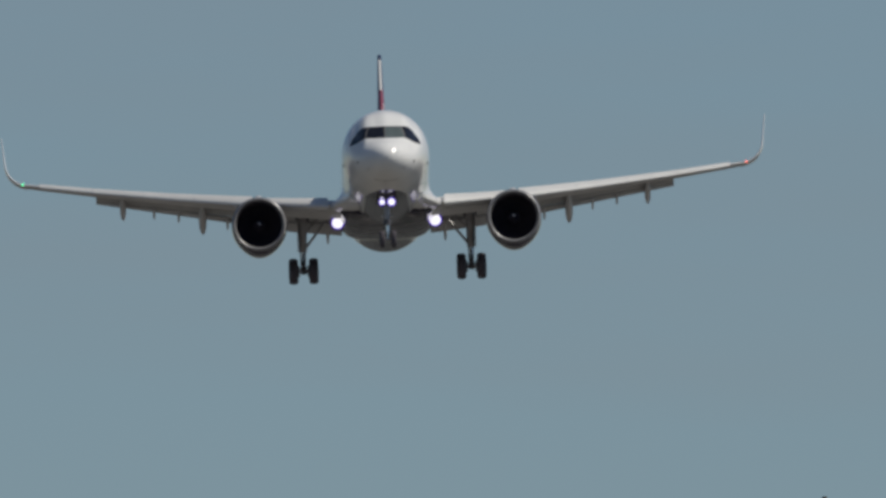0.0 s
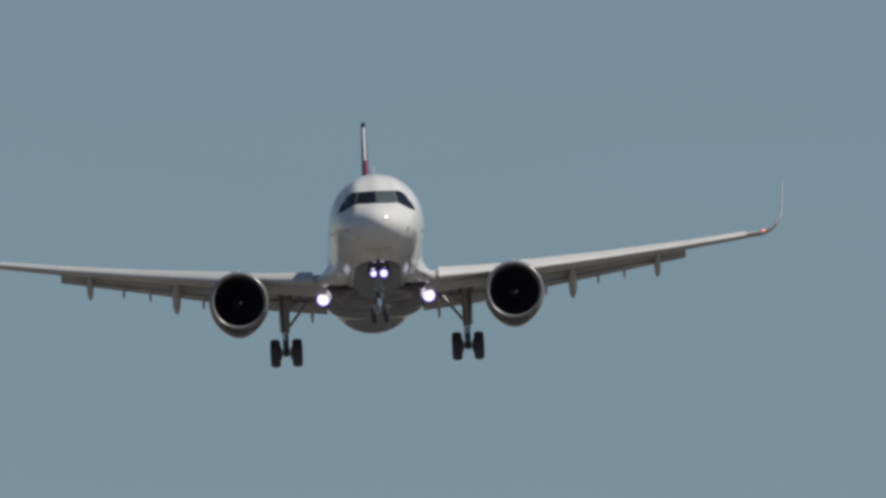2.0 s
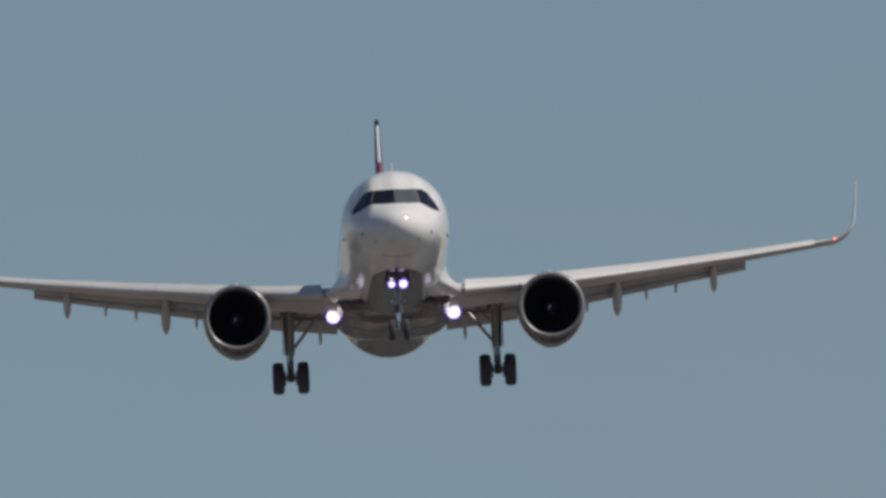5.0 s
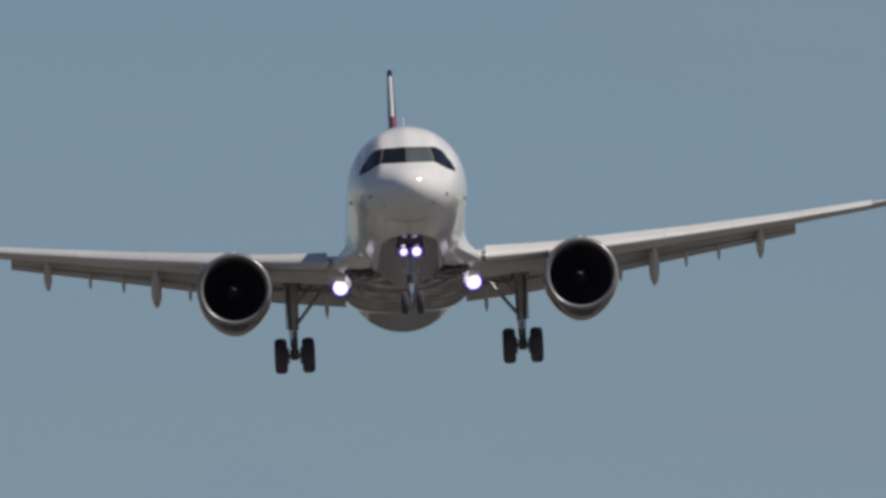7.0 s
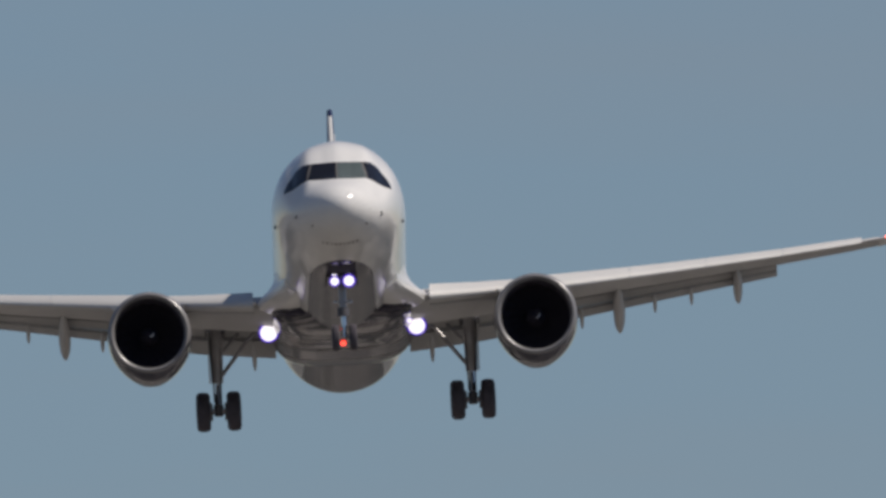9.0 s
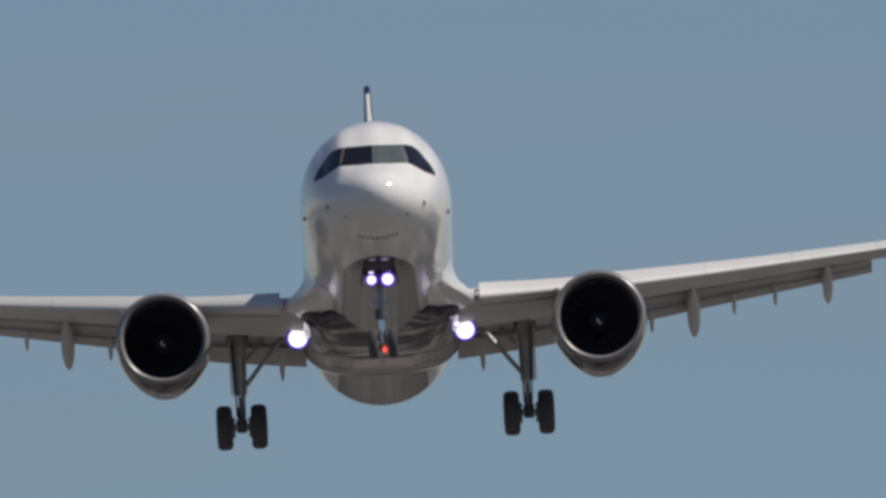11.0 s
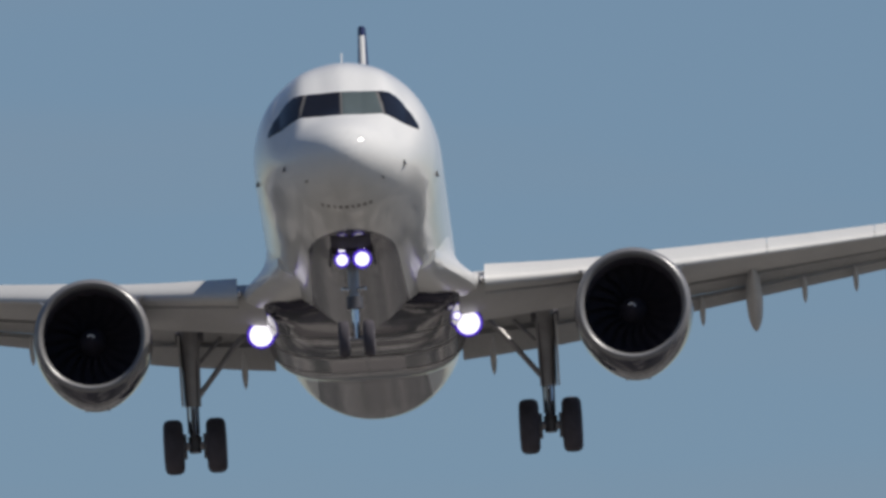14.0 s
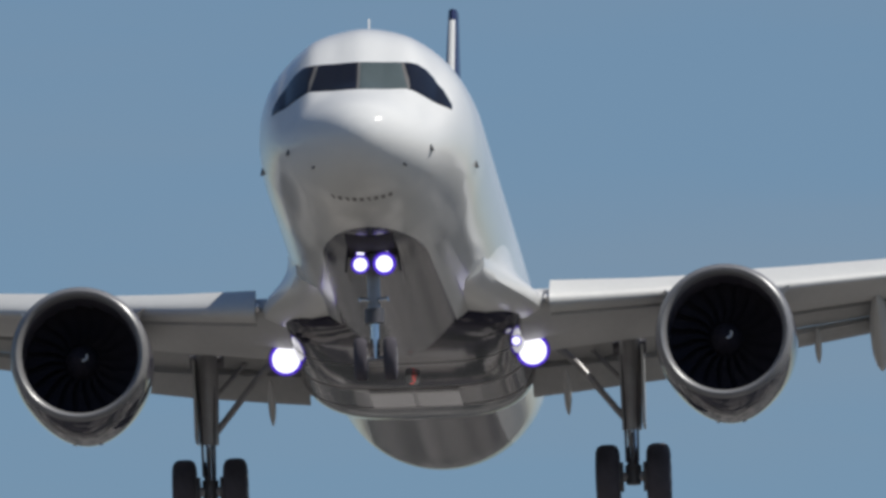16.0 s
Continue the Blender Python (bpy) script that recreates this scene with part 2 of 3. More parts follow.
# ---- ground ----
def ground_material():
    m = bpy.data.materials.new("mixed_ground")
    m.use_nodes = True
    n, l = m.node_tree.nodes, m.node_tree.links
    p = n["Principled BSDF"]
    p.inputs["Roughness"].default_value = 0.9
    co = n.new("ShaderNodeTexCoord")
    cell = n.new("ShaderNodeTexVoronoi")
    cell.inputs["Scale"].default_value = 0.06
    fine = n.new("ShaderNodeTexNoise")
    fine.inputs["Scale"].default_value, fine.inputs["Detail"].default_value = 0.35, 11
    fine.inputs["Roughness"].default_value = 0.68
    wide = n.new("ShaderNodeTexNoise")
    wide.inputs["Scale"].default_value, wide.inputs["Detail"].default_value = 0.006, 4
    warp, push = n.new("ShaderNodeTexNoise"), n.new("ShaderNodeVectorMath")
    warp.inputs["Scale"].default_value, warp.inputs["Detail"].default_value = 0.03, 4
    push.operation = "MULTIPLY_ADD"
    push.inputs[1].default_value = (40, 40, 0)
    l.new(co.outputs["Object"], warp.inputs["Vector"])
    l.new(warp.outputs["Color"], push.inputs[0])
    l.new(co.outputs["Object"], push.inputs[2])
    l.new(push.outputs[0], cell.inputs["Vector"])
    for t in (fine, wide):
        l.new(co.outputs["Object"], t.inputs["Vector"])
    ramp = n.new("ShaderNodeValToRGB")
    ramp.color_ramp.interpolation = "CONSTANT"
    stops = ((0.0, (0.05, 0.05, 0.043)), (0.30, (0.34, 0.31, 0.28)), (0.42, (0.08, 0.075, 0.075)), (0.60, (0.24, 0.21, 0.185)),
             (0.68, (0.06, 0.062, 0.05)), (0.84, (0.44, 0.41, 0.38)), (0.92, (0.13, 0.115, 0.105)))
    e = ramp.color_ramp.elements
    e[0].position, e[0].color = stops[0][0], (*stops[0][1], 1)
    e[1].position, e[1].color = stops[1][0], (*stops[1][1], 1)
    for pos, c in stops[2:]:
        k = e.new(pos)
        k.color = (*c, 1)
    sep = n.new("ShaderNodeSeparateColor")
    l.new(cell.outputs["Color"], sep.inputs[0])
    l.new(sep.outputs[0], ramp.inputs[0])
    mix = n.new("ShaderNodeMix")
    mix.data_type, mix.blend_type = "RGBA", "OVERLAY"
    mix.inputs["Factor"].default_value = 0.7
    l.new(ramp.outputs[0], mix.inputs["A"])
    l.new(fine.outputs[0], mix.inputs["B"])
    mix2 = n.new("ShaderNodeMix")
    mix2.data_type, mix2.blend_type = "RGBA", "OVERLAY"
    mix2.inputs["Factor"].default_value = 0.5
    l.new(mix.outputs["Result"], mix2.inputs["A"])
    l.new(wide.outputs[0], mix2.inputs["B"])
    # unseen ground darkened further out along the approach, to keep belly reflections dark
    place, belt = n.new("ShaderNodeSeparateXYZ"), n.new("ShaderNodeMapRange")
    l.new(co.outputs["Object"], place.inputs[0])
    belt.inputs["From Min"].default_value, belt.inputs["From Max"].default_value = 1650.0, 2500.0
    belt.inputs["To Max"].default_value = 0.8
    l.new(place.outputs[1], belt.inputs[0])
    mix3 = n.new("ShaderNodeMix")
    mix3.data_type = "RGBA"
    mix3.inputs["B"].default_value = (0.035, 0.036, 0.03, 1)
    l.new(belt.outputs[0], mix3.inputs["Factor"])
    l.new(mix2.outputs["Result"], mix3.inputs["A"])
    l.new(mix3.outputs["Result"], p.inputs["Base Color"])
    return m


def build_ground():
    bm = bmesh.new()
    bmesh.ops.create_grid(bm, x_segments=60, y_segments=60, size=30000)
    me = bpy.data.meshes.new("ground")
    bm.to_mesh(me)
    bm.free()
    me.materials.append(ground_material())
    tagged(new("ground", me), "flat patchwork of grass, soil and paved ground", "ground", kind="structure")


build_ground()

# ---- airliner ----
airliner = tagged(new("airliner"), "white twin-engine jet airliner with navy belly, wheels down, landing lights on", "airplane")

# fuselage stations: distance aft of the nose, top, bottom, half width
HULL = ((0.0, -0.62, -0.62, 0.0), (0.10, -0.33, -0.93, 0.36), (0.3, -0.12, -1.14, 0.63), (0.6, 0.04, -1.33, 0.90),
        (1.0, 0.22, -1.49, 1.14), (1.4, 0.43, -1.61, 1.33), (1.7, 0.67, -1.68, 1.44), (2.0, 0.92, -1.73, 1.53), (2.6, 1.35, -1.82, 1.67),
        (3.2, 1.61, -1.89, 1.77), (4.0, 1.80, -1.96, 1.87), (5.0, 1.92, -2.02, 1.93), (6.0, 1.98, -2.055, 1.965),
        (7.5, 2.00, -2.07, 1.975), (12.0, 2.00, -2.07, 1.975), (22.0, 2.00, -2.07, 1.975), (30.0, 2.00, -2.05, 1.975),
        (32.0, 2.00, -1.86, 1.93), (34.0, 2.00, -1.5, 1.82), (37.0, 1.96, -0.78, 1.47), (40.0, 1.85, 0.0, 1.0),
        (42.5, 1.6, 0.55, 0.55), (44.2, 1.3, 0.88, 0.22), (44.5, 1.2, 0.98, 0.1))
HS = np.array([math.sqrt(h[0]) for h in HULL])
HV = np.array([h[1:] for h in HULL])
HT = np.gradient(HV, HS, axis=0)
HT[13:17] = 0


def hull(y):
    """Top, bottom and half width at a station."""
    s = min(max(math.sqrt(max(y, 0)), 0), HS[-1] - 1e-6)
    i = int(np.searchsorted(HS, s, side="right")) - 1
    h = HS[i + 1] - HS[i]
    u = (s - HS[i]) / h
    return ((2 * u**3 - 3 * u**2 + 1) * HV[i] + (u**3 - 2 * u**2 + u) * h * HT[i]
            + (-2 * u**3 + 3 * u**2) * HV[i + 1] + (u**3 - u**2) * h * HT[i + 1])


def ease(a, b, v):
    """Smooth step from 0 at a to 1 at b."""
    u = min(1.0, max(0.0, (v - a) / (b - a)))
    return u * u * (3 - 2 * u)


def facet(x, y):
    """How far the skin stands out along the creases between the flat cockpit panes."""
    w = ease(0.95, 1.35, y) * (1 - ease(2.8, 4.6, y))
    return w * float(np.interp(abs(x), (0.0, 0.42, 0.84, 1.36, 1.66), (0.022, -0.01, 0.05, -0.075, 0.0)))


def hull_top(x, y, out=0.0):
    """The point of the upper skin over x at station y, moved out along the skin."""
    top, low, wide = hull(y)
    mid, half = (top + low) / 2, (top - low) / 2
    c = max(0.0, 1 - (x / wide) ** 2) ** 0.5
    p = Vector((x, y, mid + half * c))
    slope = (hull(y + 0.05)[0] - hull(y - 0.05)[0]) / 0.1
    nrm = Vector((x / wide**2, -slope * c / half, c / half + 1e-6)).normalized()
    return p + nrm * (out + facet(x, y) * ease(0.12, 0.55, c))


# cockpit panes: sill and head lines as (x, z) seen from ahead
SILL_FRONT = ((0.012, 0.28), (0.28, 0.288), (0.57, 0.30), (0.846, 0.318))
HEAD_FRONT = ((0.012, 0.885), (0.36, 0.885), (0.715, 0.885))
SILL_SIDE = ((0.868, 0.312), (1.07, 0.235), (1.25, 0.165), (1.42, 0.105), (1.575, 0.06))
HEAD_SIDE = ((0.739, 0.885), (0.99, 0.875), (1.16, 0.79), (1.31, 0.66), (1.46, 0.43), (1.58, 0.13))


def skin_at(x, z, out=0.0):
    """The point of the upper skin at x and height z."""
    a, b = 0.6, 4.5
    for _ in range(30):
        m = (a + b) / 2
        a, b = (m, b) if abs(x) >= hull(m)[2] or hull_top(x, m).z < z else (a, m)
    return hull_top(x, b, out)


def along(line, u):
    """The point at fraction u of a polyline with evenly spread points."""
    k = u * (len(line) - 1)
    i = min(int(k), len(line) - 2)
    f = k - i
    return tuple(line[i][c] * (1 - f) + line[i + 1][c] * f for c in (0, 1))


def hull_low(x, y, out=0.0):
    """The point of the lower skin under x at station y, moved out."""
    top, low, wide = hull(y)
    c = max(0.0, 1 - (x / wide) ** 2) ** 0.5
    return Vector((x, y, (top + low) / 2 - (top - low) / 2 * c)) + Vector((x / wide, -0.3 if y < 3 else 0, -c)).normalized() * out


def fairing_ring(y, out=0.0):
    """The outline of the belly fairing at a station: flat-bottomed, tapered at both ends."""
    u = (y - 14.6) / 11.0
    tail = math.cos(math.pi * max(0, (u - 0.66) / 0.34) / 2) ** 0.8 if u < 1 else 0.0
    deep = (1 - (1 - min(1, u / 0.48)) ** 1.7) * tail
    broad = (1 - (1 - min(1, u / 0.14)) ** 1.7) ** 0.8 * tail
    wide, low = 1.4 + 0.72 * broad + out, -1.86 - 0.37 * deep - out
    ring = []
    for k in range(64):
        a = 2 * math.pi * k / 64
        sx, cz = math.sin(a), math.cos(a)
        p = 0.56 if cz < 0 else 0.8
        sx, cz = math.copysign(abs(sx) ** p, sx), math.copysign(abs(cz) ** p, cz)
        ring.append((wide * sx, y, -1.1 + (-low - 1.1) * cz if cz < 0 else -1.1 + 0.5 * cz))
    return ring


def build_fuselage():
    ys = [0.003, 0.02, 0.06] + [0.1 + 0.1 * i for i in range(14)] + [1.6 + 0.2 * i for i in range(30)]
    ys += [8 + 1.0 * i for i in range(22)] + [30 + 0.5 * i for i in range(29)] + [44.3, 44.48]
    rings = []
    for y in ys:
        top, low, wide = hull(y)
        mid, half = (top + low) / 2, (top - low) / 2
        rings.append([hull_top(wide * math.sin(a), y) if math.cos(a) > 0.05 and 0.9 < y < 4.7 else (wide * math.sin(a), y, mid + half * math.cos(a))
                      for a in (2 * math.pi * i / 96 for i in range(96))])
    body = part("fuselage", loft(rings), SKIN, airliner, "white gloss fuselage with navy underside")
    # belly fairing
    rings = [fairing_ring(14.6 + 11.0 * i / 60) for i in range(61)]
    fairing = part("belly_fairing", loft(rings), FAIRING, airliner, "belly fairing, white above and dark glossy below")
    # joints across the fairing and the closed wheel doors under it
    for y, wide in ((17.3, 0.03), (19.5, 0.07), (21.7, 0.04)):
        under = [[q for q in fairing_ring(y + d, out) if q[2] < -1.5] for d, out in ((0, -0.01), (0, 0.008), (wide, 0.008), (wide, -0.01))]
        bm = bmesh.new()
        rows = [[bm.verts.new(q) for q in line] for line in under]
        for a, b in zip(rows, rows[1:]):
            for k in range(len(a) - 1):
                bm.faces.new((a[k], a[k + 1], b[k + 1], b[k]))
        part("fairing_joint", bm, JOINT, fairing, "pale worn joint strip across the fairing")
    for s in (-1, 1):
        bm = bmesh.new()
        rows = []
        for i in range(9):
            y = 19.62 + 2.02 * i / 8
            ring = fairing_ring(y, 0.012)
            low = min(q[2] for q in ring)
            rows.append([bm.verts.new((s * x, y, low + dz)) for x, dz in ((0.03, 0.014), (0.035, 0.0), (0.4, 0.0), (0.8, 0.001), (0.805, 0.015))])
        for a, b in zip(rows, rows[1:]):
            for k in range(4):
                bm.faces.new((a[k], a[k + 1], b[k + 1], b[k]))
        part("wheel_door", bm, BELLY, fairing, "closed dark wheel bay door")
    # one seal strip round the panes of each side, then the panes
    for s in (-1, 1):
        sill = [(0.0, 0.268)] + [(x, z - 0.012) for x, z in SILL_FRONT[1:] + SILL_SIDE[:-1]] + [(1.59, 0.045)]
        head = [(0.0, 0.897)] + [(x, z + 0.012) for x, z in HEAD_FRONT[1:] + HEAD_SIDE[:-1]] + [(1.592, 0.14)]
        bm = bmesh.new()
        grid = []
        for i in range(41):
            p, q = along(sill, i / 40), along(head, i / 40)
            grid.append([bm.verts.new(skin_at(s * (p[0] * (1 - j / 12) + q[0] * j / 12), p[1] * (1 - j / 12) + q[1] * j / 12,
                                              -0.004 if j in (0, 12) or i == 40 else 0.008)) for j in range(13)])
        for i in range(40):
            for j in range(12):
                bm.faces.new((grid[i][j], grid[i + 1][j], grid[i + 1][j + 1], grid[i][j + 1]))
        part("window_seal", bm, SEAL, airliner, "grey seal strip round the cockpit panes")
    panes = {"windscreen": (SILL_FRONT, HEAD_FRONT), "side_window": (SILL_SIDE, HEAD_SIDE)}
    for name, (sill, head) in panes.items():
        for s in (-1, 1):
            bm = bmesh.new()
            grid, m = [], 20
            for i in range(m + 1):
                u = i / m
                p, q = along(sill, u), along(head, u)
                row = []
                for j in range(m + 1):
                    v = j / m
                    edge = i in (0, m) or j in (0, m)
                    row.append(bm.verts.new(skin_at(s * (p[0] * (1 - v) + q[0] * v), p[1] * (1 - v) + q[1] * v, 0.004 if edge else 0.016)))
                grid.append(row)
            for i in range(m):
                for j in range(m):
                    bm.faces.new((grid[i][j], grid[i + 1][j], grid[i + 1][j + 1], grid[i][j + 1]))
            # this pane's paler colour stands for sunlight inside the cockpit
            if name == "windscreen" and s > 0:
                part(name, bm, SUNLIT_PANE, airliner, "cockpit pane painted paler, as if sunlit inside")
            else:
                part(name, bm, GLASS, airliner, "dark cockpit window pane")
    # aerials and probes
    part("aerial", slab([(0, 6.0, 1.96), (0, 6.35, 1.96), (0, 6.42, 2.34), (0, 6.28, 2.34)], (0.03, 0, 0)), WHITE, airliner, "thin white blade aerial")
    for x, y, z, h in ((1.23, 1.25, -0.77, 0.10), (1.85, 4.8, -0.53, 0.13), (0.77, 0.78, -1.12, 0.04)):
        for s in (-1, 1):
            part("probe", slab([(s * x, y - 0.05, z + h / 2), (s * x, y + 0.1, z + h / 2), (s * (x + 0.04), y + 0.06, z - h / 2), (s * (x + 0.04), y - 0.04, z - h / 2)], (s * 0.05, 0, 0)),
                 DARK_STEEL, airliner, "small dark air probe")
    # illegible lettering on the chin, as bars
    for i in range(9):
        x = -0.5 + 1.0 * i / 8
        bm = bmesh.new()
        q = [(x - 0.035, 1.34), (x + 0.035, 1.34), (x + 0.035, 1.48), (x - 0.035, 1.48)]
        if i in (0, 2, 5):
            q = [(x - 0.045, 1.34), (x + 0.015, 1.34), (x + 0.04, 1.46), (x + 0.01, 1.50)]
        bm.faces.new([bm.verts.new(hull_low(a, b, 0.004)) for a, b in q])
        part("lettering", bm, MARK, body, "dark unreadable letter bar under the nose")
    # nose gear bay: a near-black sheet on the skin, painted as its shade
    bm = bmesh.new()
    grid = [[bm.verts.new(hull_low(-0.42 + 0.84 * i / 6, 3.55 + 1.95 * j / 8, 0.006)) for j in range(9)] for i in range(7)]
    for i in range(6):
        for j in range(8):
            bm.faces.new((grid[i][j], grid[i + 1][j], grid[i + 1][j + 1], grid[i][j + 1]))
    part("gear_bay_shade", bm, RECESS_BLACK, airliner, "dark sheet painted as the shade of the nose gear bay")
    # fillets where the wing meets the fuselage
    def flank(z):
        return 1.975 * math.sqrt(1 - ((z + 0.035) / 2.035) ** 2)
    for s in (-1, 1):
        rings = []
        for i in range(29):
            u = i / 28
            y = 11.6 + 8.6 * u
            e = ease(0.0, 0.6, u)
            a, b, c = (flank(-0.25) - 0.03, -0.25), (flank(-0.8) - 0.03 + 0.12 * e, -0.80), (flank(-1.08) - 0.03 + 0.74 * e, -1.02 - 0.06 * e)
            line = [(1.2, -0.2)]
            for k in range(9):
                v = k / 8
                line.append(tuple(a[n] * (1 - v) ** 2 + 2 * b[n] * v * (1 - v) + c[n] * v * v for n in (0, 1)))
            line += [(c[0] + 0.09 * e, c[1] - 0.07), (c[0] + 0.12 * e, c[1] - 0.17), (c[0] + 0.07 * e, c[1] - 0.29), (c[0] - 0.08 - 0.1 * e, c[1] - 0.4),
                     (flank(-1.62) - 0.04 + 0.5 * e, -1.62), (0.9, -1.62)]
            rings.append([(s * x, y, z) for x, z in line])
        part("wing_root_fillet", loft(rings), FILLET, airliner, "white fillet at the wing root")
    return body


build_fuselage()


# ---- wings ----
# span stations: half span, leading edge, chord, height, thickness ratio
WING = ((1.6, 15.75, 6.9, -1.30, 0.125), (2.2, 16.05, 6.6, -1.26, 0.12), (4.2, 17.1, 5.5, -1.05, 0.115),
        (6.4, 18.25, 4.1, -0.76, 0.118), (9.5, 19.85, 3.15, -0.31, 0.115), (13.0, 21.65, 2.35, 0.25, 0.11),
        (15.4, 22.9, 1.85, 0.68, 0.11), (16.1, 23.25, 1.65, 0.81, 0.10))


def wing_at(x):
    xs = [w[0] for w in WING]
    return [float(np.interp(x, xs, [w[k] for w in WING])) for k in range(1, 5)]


def foil(u, t):
    """Half thickness and camber of the section at chord fraction u."""
    return 5 * t * (0.2969 * math.sqrt(max(u, 0)) - 0.126 * u - 0.3516 * u * u + 0.2843 * u**3 - 0.1015 * u**4)


def section(s, x, u0, u1, count=14, drop=0.0, aft=0.0, turn=0.0, scale=1.0):
    """A closed ring of the wing section from chord fraction u0 to u1, turned nose-up about its front and shifted."""
    le, chord, z, t = wing_at(x)
    pts = []
    us = [u0 + (u1 - u0) * (0.5 - 0.5 * math.cos(math.pi * i / count)) for i in range(count + 1)]
    for u in us:
        pts.append((u, foil(u, t) * 1.0))
    for u in reversed(us[1:-1]):
        pts.append((u, -foil(u, t) * 0.9))
    px, pz = us[0], 0
    out = []
    c, sn = math.cos(turn), math.sin(turn)
    for u, h in pts:
        dy, dz = (u - px) * chord * scale, h * chord * scale
        ry, rz = dy * c + dz * sn, -dy * sn + dz * c
        out.append((s * x, le + px * chord + ry + aft, z + rz + drop))
    return out


def build_wing(s):
    xs = [1.6, 2.2, 3.2, 4.2, 5.3, 6.4, 8, 9.5, 11, 13.0]
    part("wing_box", loft([section(s, x, 0.06, 0.72) for x in xs]), GREY, airliner, "light grey wing panel")
    xs = [13.0, 14.2, 15.4, 16.1]
    part("wing_tip_panel", loft([section(s, x, 0.06, 1.0) for x in xs]), GREY, airliner, "light grey outer wing panel")
    # slats, drooped and run forward
    for a, b in ((2.62, 5.5), (6.0, 8.6), (8.612, 10.9), (10.912, 13.2), (13.212, 15.6)):
        rings = []
        for i in range(5):
            x = a + (b - a) * i / 4
            c = wing_at(x)[1]
            long, low, droop = (0.11, -0.012, -14) if b < 6 else (0.17, -0.035, -22)
            rings.append(section(s, x, 0.0, long, count=10, drop=low * c, aft=-0.055 * c, turn=radians(droop)))
        slat = part("slat", loft(rings), SLAT, airliner, "pale leading-edge slat")
        # invented metal cap at the slat root, there to catch a sun glint
        if b < 6:
            le, c, z, t = wing_at(a)
            part("glint_cap", revolve([(-0.07, 0.01), (-0.055, 0.04), (-0.02, 0.065), (0.04, 0.075), (0.3, 0.075), (0.5, 0.03)], (s * (a - 0.03), le - 0.04 * c, z + 0.002 * c), 20),
                 METAL, slat, "small metal cap added to catch a sun glint")
    # fixed root leading edge and outer edge
    for a, b in ((1.6, 2.62), (5.5, 6.0), (15.6, 16.1)):
        part("leading_edge", loft([section(s, a + (b - a) * i / 3, 0.0, 0.17, count=10) for i in range(4)]), GREY, airliner)
    # flaps
    for a, b in ((2.0, 6.3), (6.36, 13.05)):
        fore, rear = [], []
        for i in range(7):
            x = a + (b - a) * i / 6
            c = min(wing_at(x)[1], 4.6)
            low, t1, t2 = (-0.05, 20, 30) if a > 6 else (0.0, 25, 40)
            out, up = (0.0, 0.0) if a > 6 else (0.78, 0.18 + 0.033 * (6.3 - x))   # the inner flap has run far aft
            fore.append(section(s, x, 0.74, 1.0, count=10, drop=up - 0.02 * c, aft=out + 0.03 * c, turn=radians(t1), scale=0.62))
            rear.append(section(s, x, 0.74, 1.0, count=8, drop=up - 0.102 * c - low, aft=out + 0.172 * c, turn=radians(t2), scale=0.46))
        flap = part("flap", loft(fore), FLAP, airliner, "lowered grey trailing-edge flap")
        part("flap_tab", loft(rear), FLAP, flap, "rear slotted section of the flap")
    # flap track fairings: canoes and small spikes
    for x, r in ((2.65, 0.09), (7.15, 0.08), (8.27, 0.23), (9.35, 0.075), (10.45, 0.075), (11.85, 0.18)):
        le, c, z, t = wing_at(x)
        cc = min(c, 4.6)
        big = r > 0.15
        te = le + 0.74 * c + 0.27 * cc
        y0, y1 = (le + 0.45 * c, te + 0.45) if big else (te - 0.6, te + 0.12)
        z0, z1 = (z - 0.05 * c, z - 0.175 * cc - (0.54 if x < 9 else 0.42)) if big else (z - 0.10 * cc, z - 0.175 * cc - (0.24 if x > 6 else 0.38))
        rings = []
        for i in range(15):
            u = i / 14
            rr = r * (math.sin(math.pi * min(1, u * 1.7 + 0.04) / 2) * (1 - max(0, (u - 0.55) / 0.45) ** 3.2) + 0.03)
            zz = z0 + (z1 - z0) * (u ** 1.5)
            rings.append([(s * x + rr * 0.75 * math.sin(k * math.pi / 8), y0 + u * (y1 - y0), zz + 1.4 * rr * math.cos(k * math.pi / 8)) for k in range(16)])
        part("flap_track_fairing", loft(rings), GREY, airliner, "canoe-shaped flap track fairing" if big else "small spike-shaped flap hinge fairing")
    # spoilers: the thin upper skin that overhangs the flaps
    for a, b in ((2.1, 6.2), (6.4, 8.6), (8.62, 10.8), (10.82, 13.0)):
        rings = []
        for i in range(4):
            x = a + (b - a) * i / 3
            le, c, z, t = wing_at(x)
            top = [(s * x, le + u * c, z + foil(u, t) * c + 0.012) for u in (0.68, 0.76, 0.86)]
            rings.append(top + [(q[0], q[1], q[2] - d) for q, d in zip(reversed(top), (0.012, 0.035, 0.05))])
        part("spoiler", loft(rings), GREY, airliner, "closed grey spoiler panel above the flap")
    # winglet
    rings = []
    x, z = 16.1, 0.81
    for i in range(17):
        u = i / 16
        ang = radians(9 + 75 * min(1, u / 0.5))
        chord = 1.65 - 1.1 * u
        le = 23.25 + 1.7 * u ** 1.2
        ring = []
        for k in range(16):
            a = 2 * math.pi * k / 16
            v = 0.5 - 0.5 * math.cos(a)
            h = 0.05 * math.sin(a) * chord
            ring.append((s * (x - h * math.sin(ang)), le + v * chord, z + h * math.cos(ang)))
        rings.append(ring)
        x += 2.9 / 16 * math.cos(ang)
        z += 2.9 / 16 * math.sin(ang)
    part("winglet", loft(rings), WHITE, airliner, "upturned white wingtip winglet")
